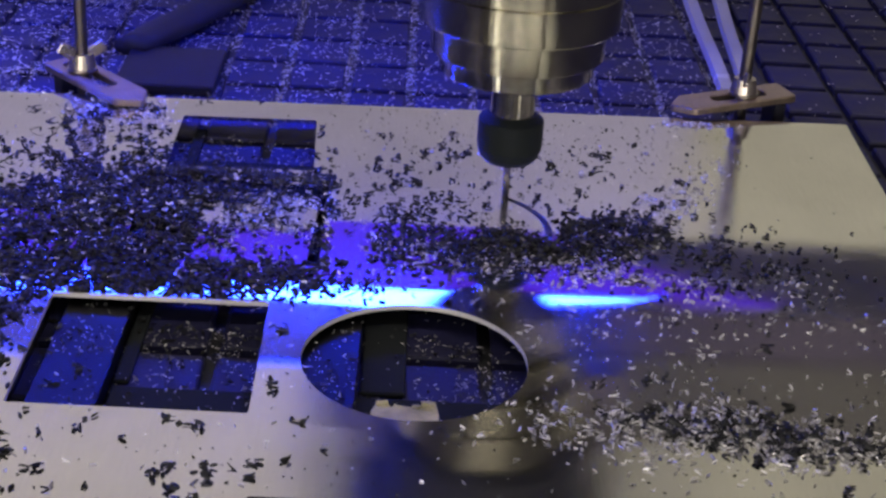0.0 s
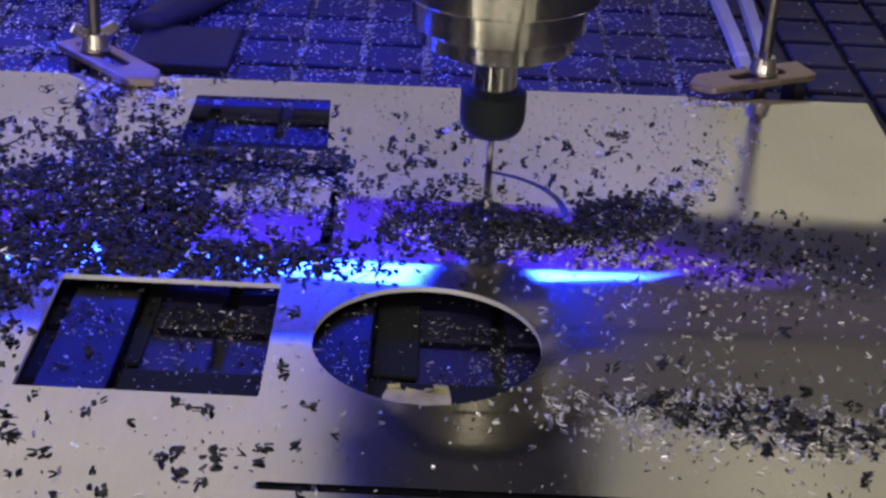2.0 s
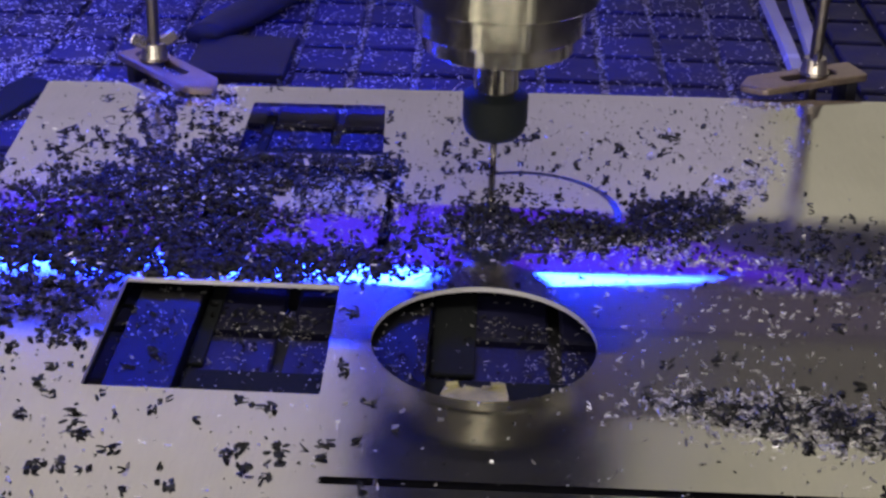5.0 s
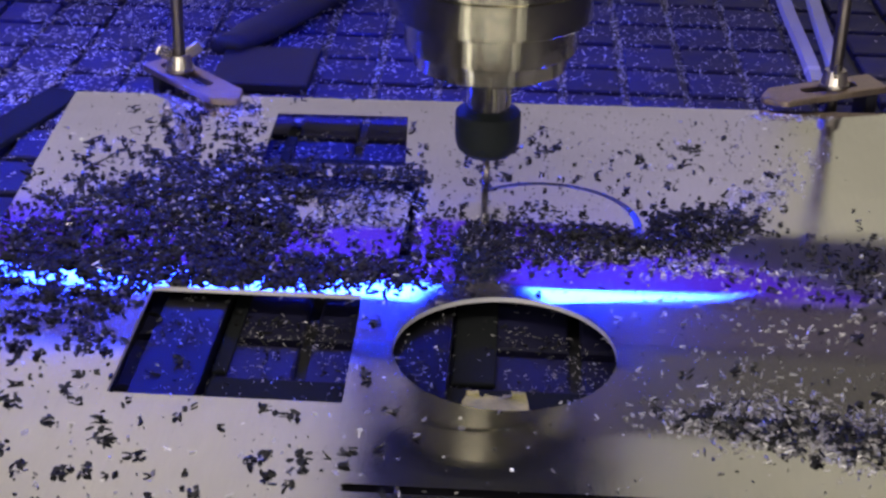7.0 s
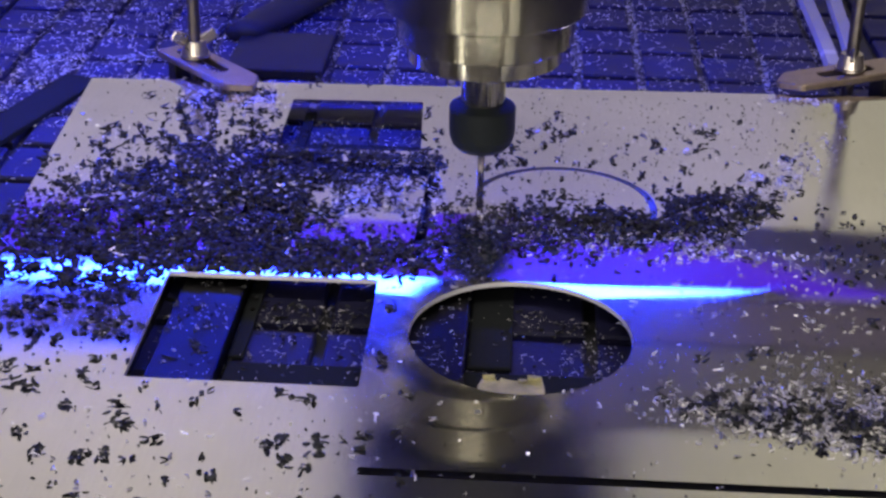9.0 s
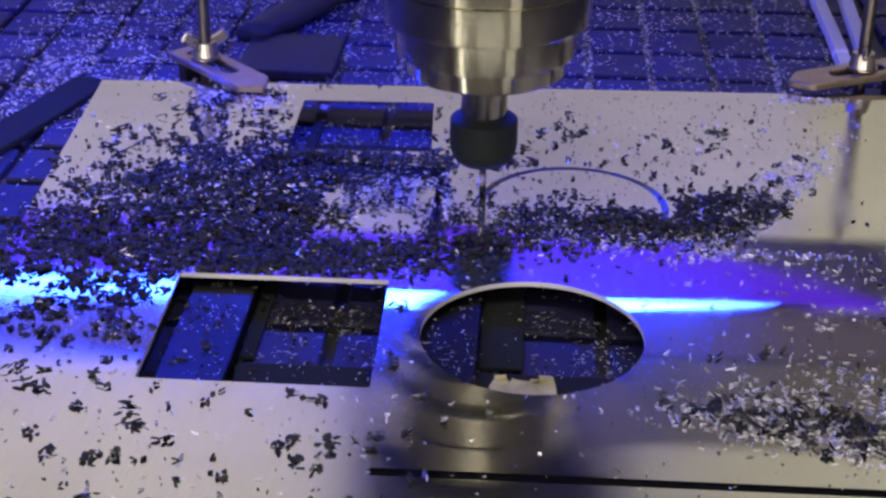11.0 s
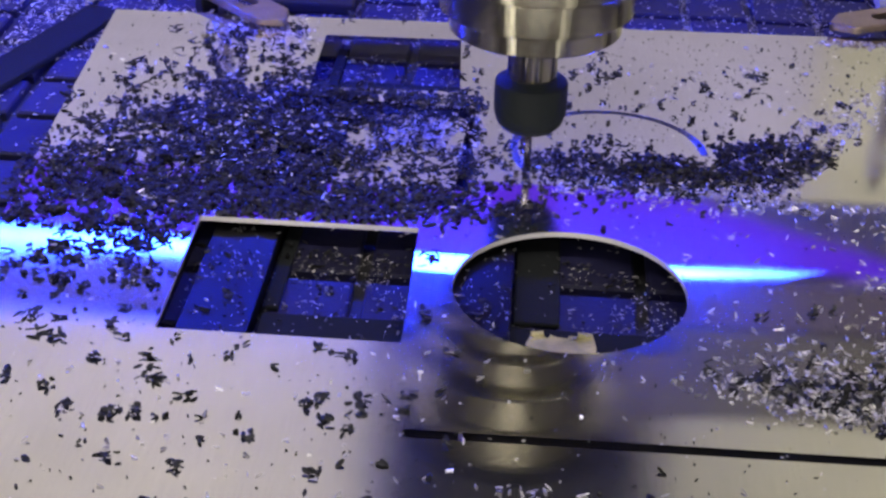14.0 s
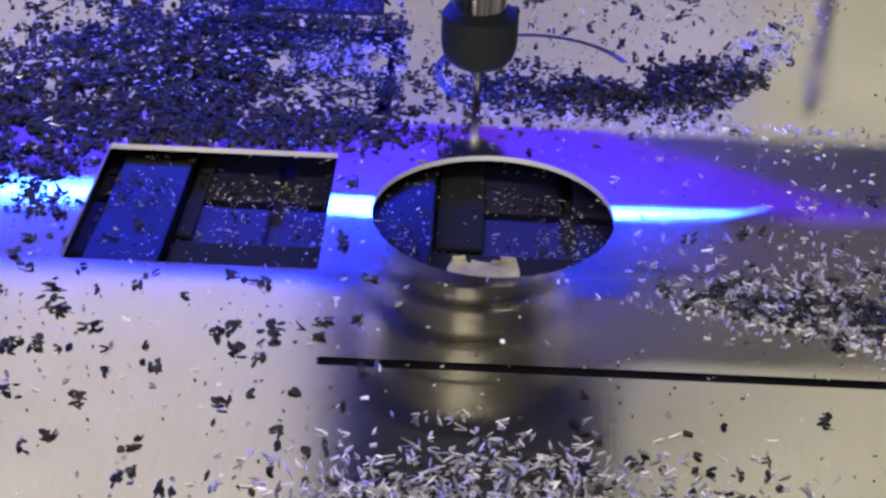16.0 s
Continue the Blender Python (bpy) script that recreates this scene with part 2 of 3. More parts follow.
SLOT = [(0.106, -0.0625), (0.405, -0.0608), (0.405, -0.0558), (0.106, -0.0575)]


def lit_milled_sides(ob):
    """Gives a plate's upright faces round the front cut-outs the look of milled metal in the light."""
    ob.data.materials.append(SIDE)
    for f in ob.data.polygons:
        if abs(f.normal.z) < 0.5 and -0.04 < f.center.y < 0.115:
            f.material_index = 1
    return ob


def sheet():
    t = thing("aluminium_sheet", "scratched bright aluminium sheet being milled, with square and round cut-outs", "metal sheet")
    outline = [(-0.066, -0.32), (0.415, -0.32), (0.434, 0.3665), (-0.106, 0.3465)]
    loops = [rounded(outline, 0.001, 2), rounded(S1, 0.0016), rounded(S2, 0.0016), rounded(S3, 0.0016), circle(0.1675, 0.05, 0.05, 128),
             circle(CX, CY, CR + 0.0019, 128), rounded(SLOT, 0.002)]
    plate = solid_outline(loops, -PLATE_T, 0)
    lit_milled_sides(part("plate", plate, SHEET, t))
    lit_milled_sides(part("disc", solid_outline([circle(CX, CY, CR - 0.0019, 128)], -PLATE_T, 0), SHEET, t, "round blank still held in the sheet"))
    # Ring under the groove, coloured darker than the bare sheet.
    part("groove_floor", solid_outline([circle(CX, CY, CR + 0.004, 96), circle(CX, CY, CR - 0.004, 96)], -PLATE_T - 0.001, -PLATE_T - 0.0002), CUT, t, "floor of the milled groove in darkened metal")
    part("burr", box(0.1268, 0.1284, -0.0627, -0.0565, -0.0016, -0.0004, 0.0004), STUD, t, "bright burr left across the end of the slot")
    ring = bmesh.new()
    n, span = 72, 150
    rows = []
    for i in range(n + 1):
        a = radians(span * i / n)
        c, s = math.cos(a), math.sin(a)
        rows.append([ring.verts.new((r * c, r * s, z)) for r, z in ((CR - 0.00188, -0.002), (CR + 0.00188, -0.002), (CR + 0.00188, 0), (CR - 0.00188, 0))])
    for a, b in zip(rows, rows[1:]):
        for k in range(4):
            ring.faces.new((a[k], a[(k + 1) % 4], b[(k + 1) % 4], b[k]))
    ring.faces.new(rows[0])
    ring.faces.new(rows[-1][::-1])
    bmesh.ops.recalc_face_normals(ring, faces=ring.faces[:])
    uncut = part("uncut_band", ring, SHEET, t, "metal not yet milled away")
    return t, uncut


SHEET_OB, UNCUT = sheet()


# ---- swarf ----
def chip_mesh(rng, spots, size, width):
    """Curled flakes of swarf, one at each spot (x, y, z), as vertices and faces of one mesh."""
    verts, faces = [], []
    for x, y, z in spots:
        n = 3
        ln = size * rng.uniform(0.55, 1.45)
        w = width * rng.uniform(0.6, 1.4)
        curl = rng.uniform(-0.8, 0.8)
        yaw, pitch, roll = rng.uniform(0, 6.283), rng.uniform(-0.35, 0.35), rng.uniform(-0.6, 0.6)
        turn = Euler((roll, pitch, yaw)).to_matrix()
        base = len(verts)
        px = pz = 0.0
        low = 1.0
        pts = []
        for k in range(n + 1):
            a = curl * (k / n - 0.5)
            taper = w * rng.uniform(0.35, 0.75) if k in (0, n) else w * rng.uniform(0.8, 1.25)
            for ox, oy, oz in ((0, taper / 2, 0), (0, -taper / 2, 0), (0, 0, w * 0.35)):
                v = turn @ Vector((px + ox - ln / 2 * 0.8, oy, pz + oz))
                low = min(low, v.z)
                pts.append(v)
            px += ln / n * math.cos(a)
            pz += ln / n * math.sin(a)
        for v in pts:
            verts.append((x + v.x, y + v.y, z + v.z - low))
        for k in range(n):
            for c in range(3):
                d = (c + 1) % 3
                faces.append((base + k * 3 + c, base + k * 3 + d, base + k * 3 + 3 + d, base + k * 3 + 3 + c))
        faces.append((base, base + 2, base + 1))
        faces.append((base + n * 3, base + n * 3 + 1, base + n * 3 + 2))
    return verts, faces


def swarf(name, spots, size, width, mat, label, seed, group="", kind="stuff"):
    verts, faces = chip_mesh(random.Random(seed), spots, size, width)
    me = bpy.data.meshes.new(name)
    me.from_pydata(verts, [], faces)
    me.materials.append(mat)
    return tagged(new(name, me), label, "metal swarf", group, kind)


def inside(x, y, poly):
    hit = False
    for (x0, y0), (x1, y1) in zip(poly, poly[1:] + poly[:1]):
        if (y0 > y) != (y1 > y) and x < x0 + (y - y0) / (y1 - y0) * (x1 - x0):
            hit = not hit
    return hit


def over_hole(x, y, gap=0.0015):
    if math.hypot(x - 0.1675, y - 0.05) < 0.05 + gap:
        return 1
    for poly in (S1, S3):
        if inside(x, y, poly):
            return 1
    if inside(x, y, S2):
        return 2
    return 0


# what lies under the cut-outs: x from, to, y from, to, height of the top
LOW = [(0.0055, 0.0355, 0.004, 0.165, -0.0055, "flat aluminium bar lying under the square cut-out"),
       (0.1125, 0.1430, -0.020, 0.150, -0.0055, "flat aluminium bar lying under the round cut-out"),
       # Matte black strips and plate added as dark bands beside the bars.
       (0.0362, 0.0432, 0.041, 0.165, -0.0125, "thin dark strip beside the aluminium bar"),
       (0.1440, 0.1640, 0.041, 0.150, -0.0125, "broad dark strip beside the aluminium bar"),
       (0.0370, 0.2200, -0.030, 0.0355, -0.0118, "dark plate under the front of the cut-outs"),
       (0.0310, 0.0375, 0.236, 0.335, -0.0125, "thin dark strip under the far square cut-out"),
       # Added plate that stands in for the shade at this cut-out's front.
       (0.0380, 0.1120, 0.236, 0.2870, -0.0125, "dark plate added as the shade in the far square cut-out")]


def low_top(x, y):
    """The height of what lies under the cut-outs at a place: a bar, or the table."""
    return max([z for x0, x1, y0, y1, z, _ in LOW if x0 < x < x1 and y0 < y < y1], default=TABLE_Z)


def on_path(x, y):
    return abs(math.hypot(x - CX, y - CY) - CR) < 0.0045


def swept_clean(x, y, slack=0.0):
    """The far corner of the sheet that the air jet keeps free of chips."""
    return y > 0.142 and x > min(0.327 + 0.25 * (y - 0.19), 0.277 + 0.62 * (y - 0.16)) + slack


def scatter(rng, count, cx, cy, sx, sy, turn=0.0, clump=0.6, lift=0.0, swept=False):
    """Spots in a patch round (cx, cy); clump gathers them by noise; swept patches may lie where the cutter or the air jet clears."""
    out, tries = [], 0
    c, s = math.cos(radians(turn)), math.sin(radians(turn))
    while len(out) < count and tries < count * 30:
        tries += 1
        u, v = rng.gauss(0, 1), rng.gauss(0, 1)
        x, y = cx + sx * u * c - sy * v * s, cy + sx * u * s + sy * v * c
        n = noise.noise((x * 75, y * 75, 0.3)) * 0.6 + noise.noise((x * 190, y * 190, 4.1)) * 0.5
        if n < (rng.random() - 0.5) * 1.6 * (1 - clump) + clump * 0.12:
            continue
        if not swept and swept_clean(x, y, rng.gauss(0.002, 0.005)):
            continue
        if 0.121 + rng.uniform(-0.003, 0.003) < x < 0.143 + rng.uniform(-0.004, 0.004) and y > 0.142 and not swept:
            continue
        if math.hypot(x - CX, y - CY) < CR + 0.004 and y > CY - 0.004 - (x - CX) * 0.15 + rng.gauss(0, 0.004) and not swept:
            continue
        if not (-0.10 < x < 0.425 and -0.3 < y < 0.355):
            continue
        z = lift * rng.random() ** 2 * math.exp(-(u * u + v * v) * 0.4)
        hole = over_hole(x, y)
        if hole == 1:
            z += low_top(x, y)
            if rng.random() < 0.35:
                continue
        elif hole == 2:
            z = SLUG_Z + (y - 0.1805) * math.tan(radians(SLUG_TILT)) + abs(z)
            if x > 0.052 and rng.random() < (0.87 if y < 0.205 else 0.45) + 0.25 * math.sin(x * 90) * math.sin(y * 120):
                continue
        out.append((x, y, z))
        if clump >= 0.55 and not hole:
            for _ in range(rng.choice((0, 0, 0, 1, 1, 2, 3, 5))):
                px, py = x + rng.gauss(0, 0.0016), y + rng.gauss(0, 0.0012)
                if not over_hole(px, py, 0.002):
                    out.append((px, py, rng.random() ** 2 * 0.0022))
    return out


SLUG_Z, SLUG_TILT = -0.0030, -0.2


# ---- spindle ----
def turned(bands, steps=128):
    """A stack of turned bands, each (radius, from, to, chamfer), with crisp chamfered rims and faces shaded round."""
    bm = bmesh.new()
    for r, z0, z1, c in bands:
        lathe([(0, z0), (r - c, z0), (r, z0 + c), (r, z1 - c), (r - c, z1), (0, z1)], steps, bm)
    return bm


def spindle():
    t = thing("spindle", "turned steel router spindle with black collet nut and thin cutter", "spindle")
    part("cutter", lathe([(0, -0.0015), (0.0019, -0.0015), (0.0019, 0.02), (0.0021, 0.021), (0.0021, 0.03), (0, 0.03)], 16), BIT_STEEL, t, "thin carbide end mill", True)
    nut = [(0, 0.0225), (0.009, 0.0225), (0.0130, 0.0235), (0.0158, 0.0265), (0.0172, 0.031), (0.0175, 0.034), (0.0175, 0.0462), (0.0170, 0.0472), (0.0128, 0.0502), (0, 0.0502)]
    part("collet_nut", lathe(nut, 48), NUT_BLACK, t, "black collet nut")
    part("shaft", lathe([(0, 0.050), (0.0118, 0.050), (0.0118, 0.0750), (0, 0.0750)], 64), STEEL, t, "bright ground shaft")
    nose = part("nose", turned([(0.0405, 0.0745, 0.0850, 0.0008)]), STEEL, t, "stepped turned steel nose")
    part("middle_ring", turned([(0.0456, 0.0852, 0.1020, 0.0006)]), BRUSHED, nose)
    part("flange", turned([(0.0522, 0.1022, 0.1215, 0.0008)]), BRUSHED, nose)
    part("collar", turned([(0.0532, 0.1217, 0.1465, 0.0005)]), BRUSHED, nose)
    part("motor_body", lathe([(0, 0.147), (0.0605, 0.147), (0.0625, 0.149), (0.0625, 0.40), (0.058, 0.405), (0, 0.405)], 64), MOTOR, t, "black cylindrical motor body", True)
    part("clamp_bracket", box(-0.080, 0.085, 0.02, 0.10, 0.238, 0.34, 0.006), MOTOR, t, "black bracket that holds the motor")
    part("lower_plate", box(-0.087, 0.095, 0.102, 0.125, 0.17, 0.266, 0.003), DARK_PAINT, t, "grey-brown lower plate of the carriage")
    part("carriage_plate", box(-0.087, 0.095, 0.1015, 0.125, 0.268, 0.62, 0.003), MOTOR, t, "black carriage plate")
    return t


SPINDLE = spindle()


# ---- gantry: y is counted from the cutter ----
def gantry():
    t = thing("gantry", "light grey painted gantry beam with a blue light strip", "gantry")
    part("beam", box(-0.75, 0.95, 0.200, 0.315, 0.168, 0.222, 0.003), PAINT, t, "light grey underside of the beam")
    part("fascia", box(0.102, 0.95, 0.1945, 0.1985, 0.169, 0.206, 0.001), FASCIA, t, "dark edge strip along the beam")
    part("cover_strip", box(0.102, 0.95, 0.1925, 0.1980, 0.2065, 0.278, 0.001), COVER, t, "grey-brown cover strip over the edge of the beam")
    part("fascia", box(-0.75, 0.10, 0.1945, 0.1985, 0.169, 0.222, 0.001), FASCIA, t, "dark edge strip along the beam")
    part("front_panel", box(-0.75, 0.10, 0.1868, 0.315, 0.2235, 0.60, 0.002), PAINT, t, "light grey front panel")
    part("front_panel", box(0.102, 0.95, 0.199, 0.315, 0.2235, 0.60, 0.004), OLIVE, t, "olive grey front panel")
    # Added panel: the blue light on the beam's underside, made to glow.
    part("underside_glow", solid_outline([rounded([(-0.60, 0.203), (0.43, 0.203), (0.40, 0.216), (0.25, 0.308), (-0.60, 0.308)], 0.004)], 0.1648, 0.1676), GLOW, t, "added glowing panel in place of the beam's blue-lit underside")
    strip = bmesh.new()
    ends = [(-0.60, 0.1675, 0.1850), (0.06, 0.1690, 0.1850), (0.15, 0.1725, 0.1850), (0.332, 0.1601, 0.1907)]
    rows = [[strip.verts.new(p) for p in ((x, near, 0.1597), (x, 0.1910, 0.1597), (x, 0.1910, top), (x, near, top))] for x, top, near in ends]
    for a, b in zip(rows, rows[1:]):
        for k in range(4):
            strip.faces.new((a[k], a[(k + 1) % 4], b[(k + 1) % 4], b[k]))
    strip.faces.new(rows[0])
    strip.faces.new(rows[-1][::-1])
    bmesh.ops.recalc_face_normals(strip, faces=strip.faces[:])
    part("led_strip", strip, LED, t, "glowing blue light strip with a tapered end")
    part("led_holder", box(-0.60, 0.36, 0.1912, 0.2005, 0.1632, 0.1644), ZINC, t, "thin metal holder of the light strip")
    for name, x in (("leg", -0.80), ("leg", 0.96)):
        part(name, box(x - 0.05, x + 0.04, 0.15, 0.36, TABLE_Z - 0.09, 0.60, 0.004), PAINT, t, "painted gantry leg")
    return t


GANTRY = gantry()


# ---- clamps ----
def clamp(x, y, turn, tilt, label, back, front):
    t = thing("hold_down_clamp", label, "clamp", group="clamps that hold the sheet")
    t.matrix_basis = pose(x, y, 0, 0, 0, turn)
    bar = solid_outline([rounded([(-back, -0.0125), (front - 0.012, -0.0125), (front, 0.0), (front - 0.012, 0.0125), (-back, 0.0125)], 0.003),
                         rounded([(-0.016, -0.0048), (front - 0.030, -0.0048), (front - 0.030, 0.0048), (-0.016, 0.0048)], 0.004)], 0.0, 0.0048)
    bmesh.ops.bevel(bar, geom=[e for e in bar.edges if abs(e.calc_face_angle(0)) > 0.8 and abs(e.verts[0].co.z - e.verts[1].co.z) < 1e-6], offset=0.0007, segments=1, affect="EDGES")
    bmesh.ops.transform(bar, matrix=pose(0, 0, 0.0036, 0, tilt, 0), verts=bar.verts)
    part("clamp_bar", bar, BRASS, t, "worn yellow-zinc slotted bar")
    part("stud", lathe([(0, TABLE_Z - 0.02), (0.0041, TABLE_Z - 0.02)] + [(0.0041 - (0.0005 if i % 2 else 0), TABLE_Z - 0.019 + i * 0.0007) for i in range(196)] + [(0, 0.119)], 14), STUD, t, "threaded steel stud", True)
    part("washer", lathe([(0.0045, 0.0091), (0.0095, 0.0091), (0.0095, 0.0106), (0.0045, 0.0106)], 24), ZINC, t)
    wing = lathe([(0.0042, 0.0108), (0.0085, 0.0108), (0.0068, 0.0196), (0.0042, 0.0196)], 20)
    nut = part("wing_nut", wing, ZINC, t, "bright wing nut")
    for side in (62, 242):
        ear = box(0.005, 0.0160, -0.0015, 0.0015, -0.0040, 0.0040, 0.0013)
        bmesh.ops.transform(ear, matrix=pose(0, 0, 0.0161, 0, 0, side) @ pose(0, 0, 0, 0, -30, 0), verts=ear.verts)
        part("wing", ear, ZINC, nut)
    part("packing", box(-back + 0.004, -back + 0.012, -0.008, 0.008, TABLE_Z, 0.0025, 0.001), RUBBER, t, "dark packing block under the bar")
    return t


clamp(-0.0445, 0.369, -42, 2.4, "slotted yellow-zinc clamp bar with wing nut beside the sheet corner", 0.024, 0.060)
clamp(0.371, 0.388, 201, 2.4, "slotted yellow-zinc clamp bar with wing nut under plastic strips", 0.033, 0.052)


def strips():
    """A pair of pale plastic strips that lie on the table behind the clamp."""
    t = thing("plastic_strips", "pair of pale translucent plastic strips lying behind the clamp", "plastic strip")
    for x0, y0, x1, y1, w in ((0.3743, 0.451, 0.3817, 0.7355, 0.0061), (0.388, 0.4363, 0.4091, 0.7355, 0.0061)):
        bm = bmesh.new()
        rows = []
        for i in range(17):
            u = i / 16
            x, y = x0 + (x1 - x0) * u + 0.0005 * math.sin(u * 9), y0 + (y1 - y0) * u
            z = TABLE_Z + 0.0006
            rows.append([bm.verts.new(p) for p in ((x - w, y, z), (x + w, y, z), (x + w * 0.7, y, z + 0.004), (x - w * 0.7, y, z + 0.004))])
        for a, b in zip(rows, rows[1:]):
            for k in range(4):
                bm.faces.new((a[k], a[(k + 1) % 4], b[(k + 1) % 4], b[k]))
        bm.faces.new(rows[0])
        bm.faces.new(rows[-1][::-1])
        bmesh.ops.recalc_face_normals(bm, faces=bm.faces[:])
        part("strip", bm, PLASTIC, t)
    return t


strips()


# ---- packing and loose things on the table ----
def packing_bar(x0, x1, y0, y1, top, turn, label):
    bm = box(-(x1 - x0) / 2, (x1 - x0) / 2, -(y1 - y0) / 2, (y1 - y0) / 2, TABLE_Z, top, 0.0008)
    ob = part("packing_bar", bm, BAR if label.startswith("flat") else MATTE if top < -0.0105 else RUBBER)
    ob.matrix_basis = pose((x0 + x1) / 2, (y0 + y1) / 2, 0, 0, 0, turn)
    return tagged(ob, label, "packing bar", group="bars that carry the sheet")


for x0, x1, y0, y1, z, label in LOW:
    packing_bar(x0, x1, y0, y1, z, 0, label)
packing_bar(-0.187, -0.161, 0.02, 0.386, -0.011, -17, "dark rubber bar on the table beside the sheet")
packing_bar(-0.085, -0.062, -0.28, 0.02, -0.0032, 4, "dark rubber bar under the edge of the sheet")
# Unseen backing added below the slot so that it looks shaded.
packing_bar(0.098, 0.410, -0.075, -0.045, -0.0045, 0, "dark backing added under the milled slot for its shade")
packing_bar(0.412, 0.43, -0.25, 0.33, -0.0032, 0, "dark rubber bar under the edge of the sheet")


def packing_wood():
    rng = random.Random(8)
    t = thing("packing_wood", "torn piece of pale wood packed under the sheet", "wood block")
    edge = [(0.1490, -0.035), (0.1790, -0.035), (0.1785, 0.012), (0.1770, 0.0215)]
    edge += [(0.1755 - 0.0012 * i, 0.0208 + rng.uniform(-0.0013, 0.0009) - 0.0032 * math.sin(i * 0.165)) for i in range(20)]
    edge += [(0.1515, 0.0185), (0.1500, 0.012)]
    bm = solid_outline([edge], -0.0116, -0.0034)
    for v in bm.verts:
        if v.co.z > -0.01 and v.co.y > 0.005:
            v.co.z -= rng.uniform(0.0, 0.0016)
    part("block", bm, WOOD, t)
    # splinters that stand up along the torn end
    for x, w, d, h, lean in ((0.1735, 0.0050, 0.0030, 0.0022, 6), (0.1690, 0.0034, 0.0022, 0.0014, -8), (0.1625, 0.0042, 0.0018, 0.0012, 4), (0.1545, 0.0048, 0.0024, 0.0018, -5)):
        bit = box(-w / 2, w / 2, -d / 2, d / 2, -0.004, h, 0.0004)
        for v in bit.verts:
            v.co += Vector((rng.uniform(-0.0006, 0.0006), rng.uniform(-0.0005, 0.0005), rng.uniform(-0.0006, 0.0004)))
        bmesh.ops.transform(bit, matrix=pose(x, 0.0195 - 0.0032 * math.sin((0.1755 - x) / 0.0012 * 0.165), -0.0048, 0, lean, rng.uniform(-10, 10)), verts=bit.verts)
        part("splinter", bit, WOOD, t, "pale raised splinter")


packing_wood()


def slug():
    bm = solid_outline([rounded([(-0.0465, -0.044), (0.0435, -0.044), (0.0435, 0.0445), (-0.0465, 0.0445)], 0.0016)], -PLATE_T, 0)
    ob = part("square_offcut", bm, SHEET)
    ob.matrix_basis = pose(0.0695, 0.1805, SLUG_Z, SLUG_TILT, 0.3, -1.2)
    tagged(ob, "square offcut of aluminium dropped into its cut-out under swarf", "metal offcut")


slug()


def rubber_pad():
    bm = box(-0.0323, 0.0324, 0.3941, 0.4687, TABLE_Z, TABLE_Z + 0.007, 0.0015)
    tagged(part("rubber_pad", bm, RUBBER), "smooth dark rubber pad lying on the table", "rubber pad")


rubber_pad()


def hose():
    """A dark hose that lies across the table."""
    bm = bmesh.new()
    rows, n = [], 14
    for i in range(31):
        u = i / 30
        x, y = -0.0323 + 0.1158 * u + 0.006 * math.sin(u * 4), 0.4588 + 0.314 * u
        r = (0.0145 + 0.0006 * (i % 2)) * min(1.0, 0.8 + 2 * u)
        rows.append([bm.verts.new((x + r * math.cos(2 * math.pi * k / n), y - 0.2 * r * math.cos(2 * math.pi * k / n), TABLE_Z + 0.0085 + 0.55 * r * math.sin(2 * math.pi * k / n))) for k in range(n)])
    for a, b in zip(rows, rows[1:]):
        for k in range(n):
            bm.faces.new((a[k], a[(k + 1) % n], b[(k + 1) % n], b[k]))
    bm.faces.new(rows[0])
    bm.faces.new(rows[-1][::-1])
    bmesh.ops.recalc_face_normals(bm, faces=bm.faces[:])
    tagged(part("hose", bm, RUBBER, smooth=True), "dark ribbed hose lying across the table", "hose")


hose()


# ---- housings of the added ceiling lamps ----
for lx, ly, sx, sy, watts in LAMPS:
    fitting = thing("ceiling_lamp", "added unseen ceiling lamp with a flat housing", "ceiling lamp", group="ceiling lamps", at=(lx, ly, CEIL_Z))
    part("housing", box(-sx / 2 - 0.03, sx / 2 + 0.03, -sy / 2 - 0.03, sy / 2 + 0.03, -0.05, 0.0, 0.004), WALL, fitting)

# ---- swarf on the sheet ----
RNG = random.Random(21)
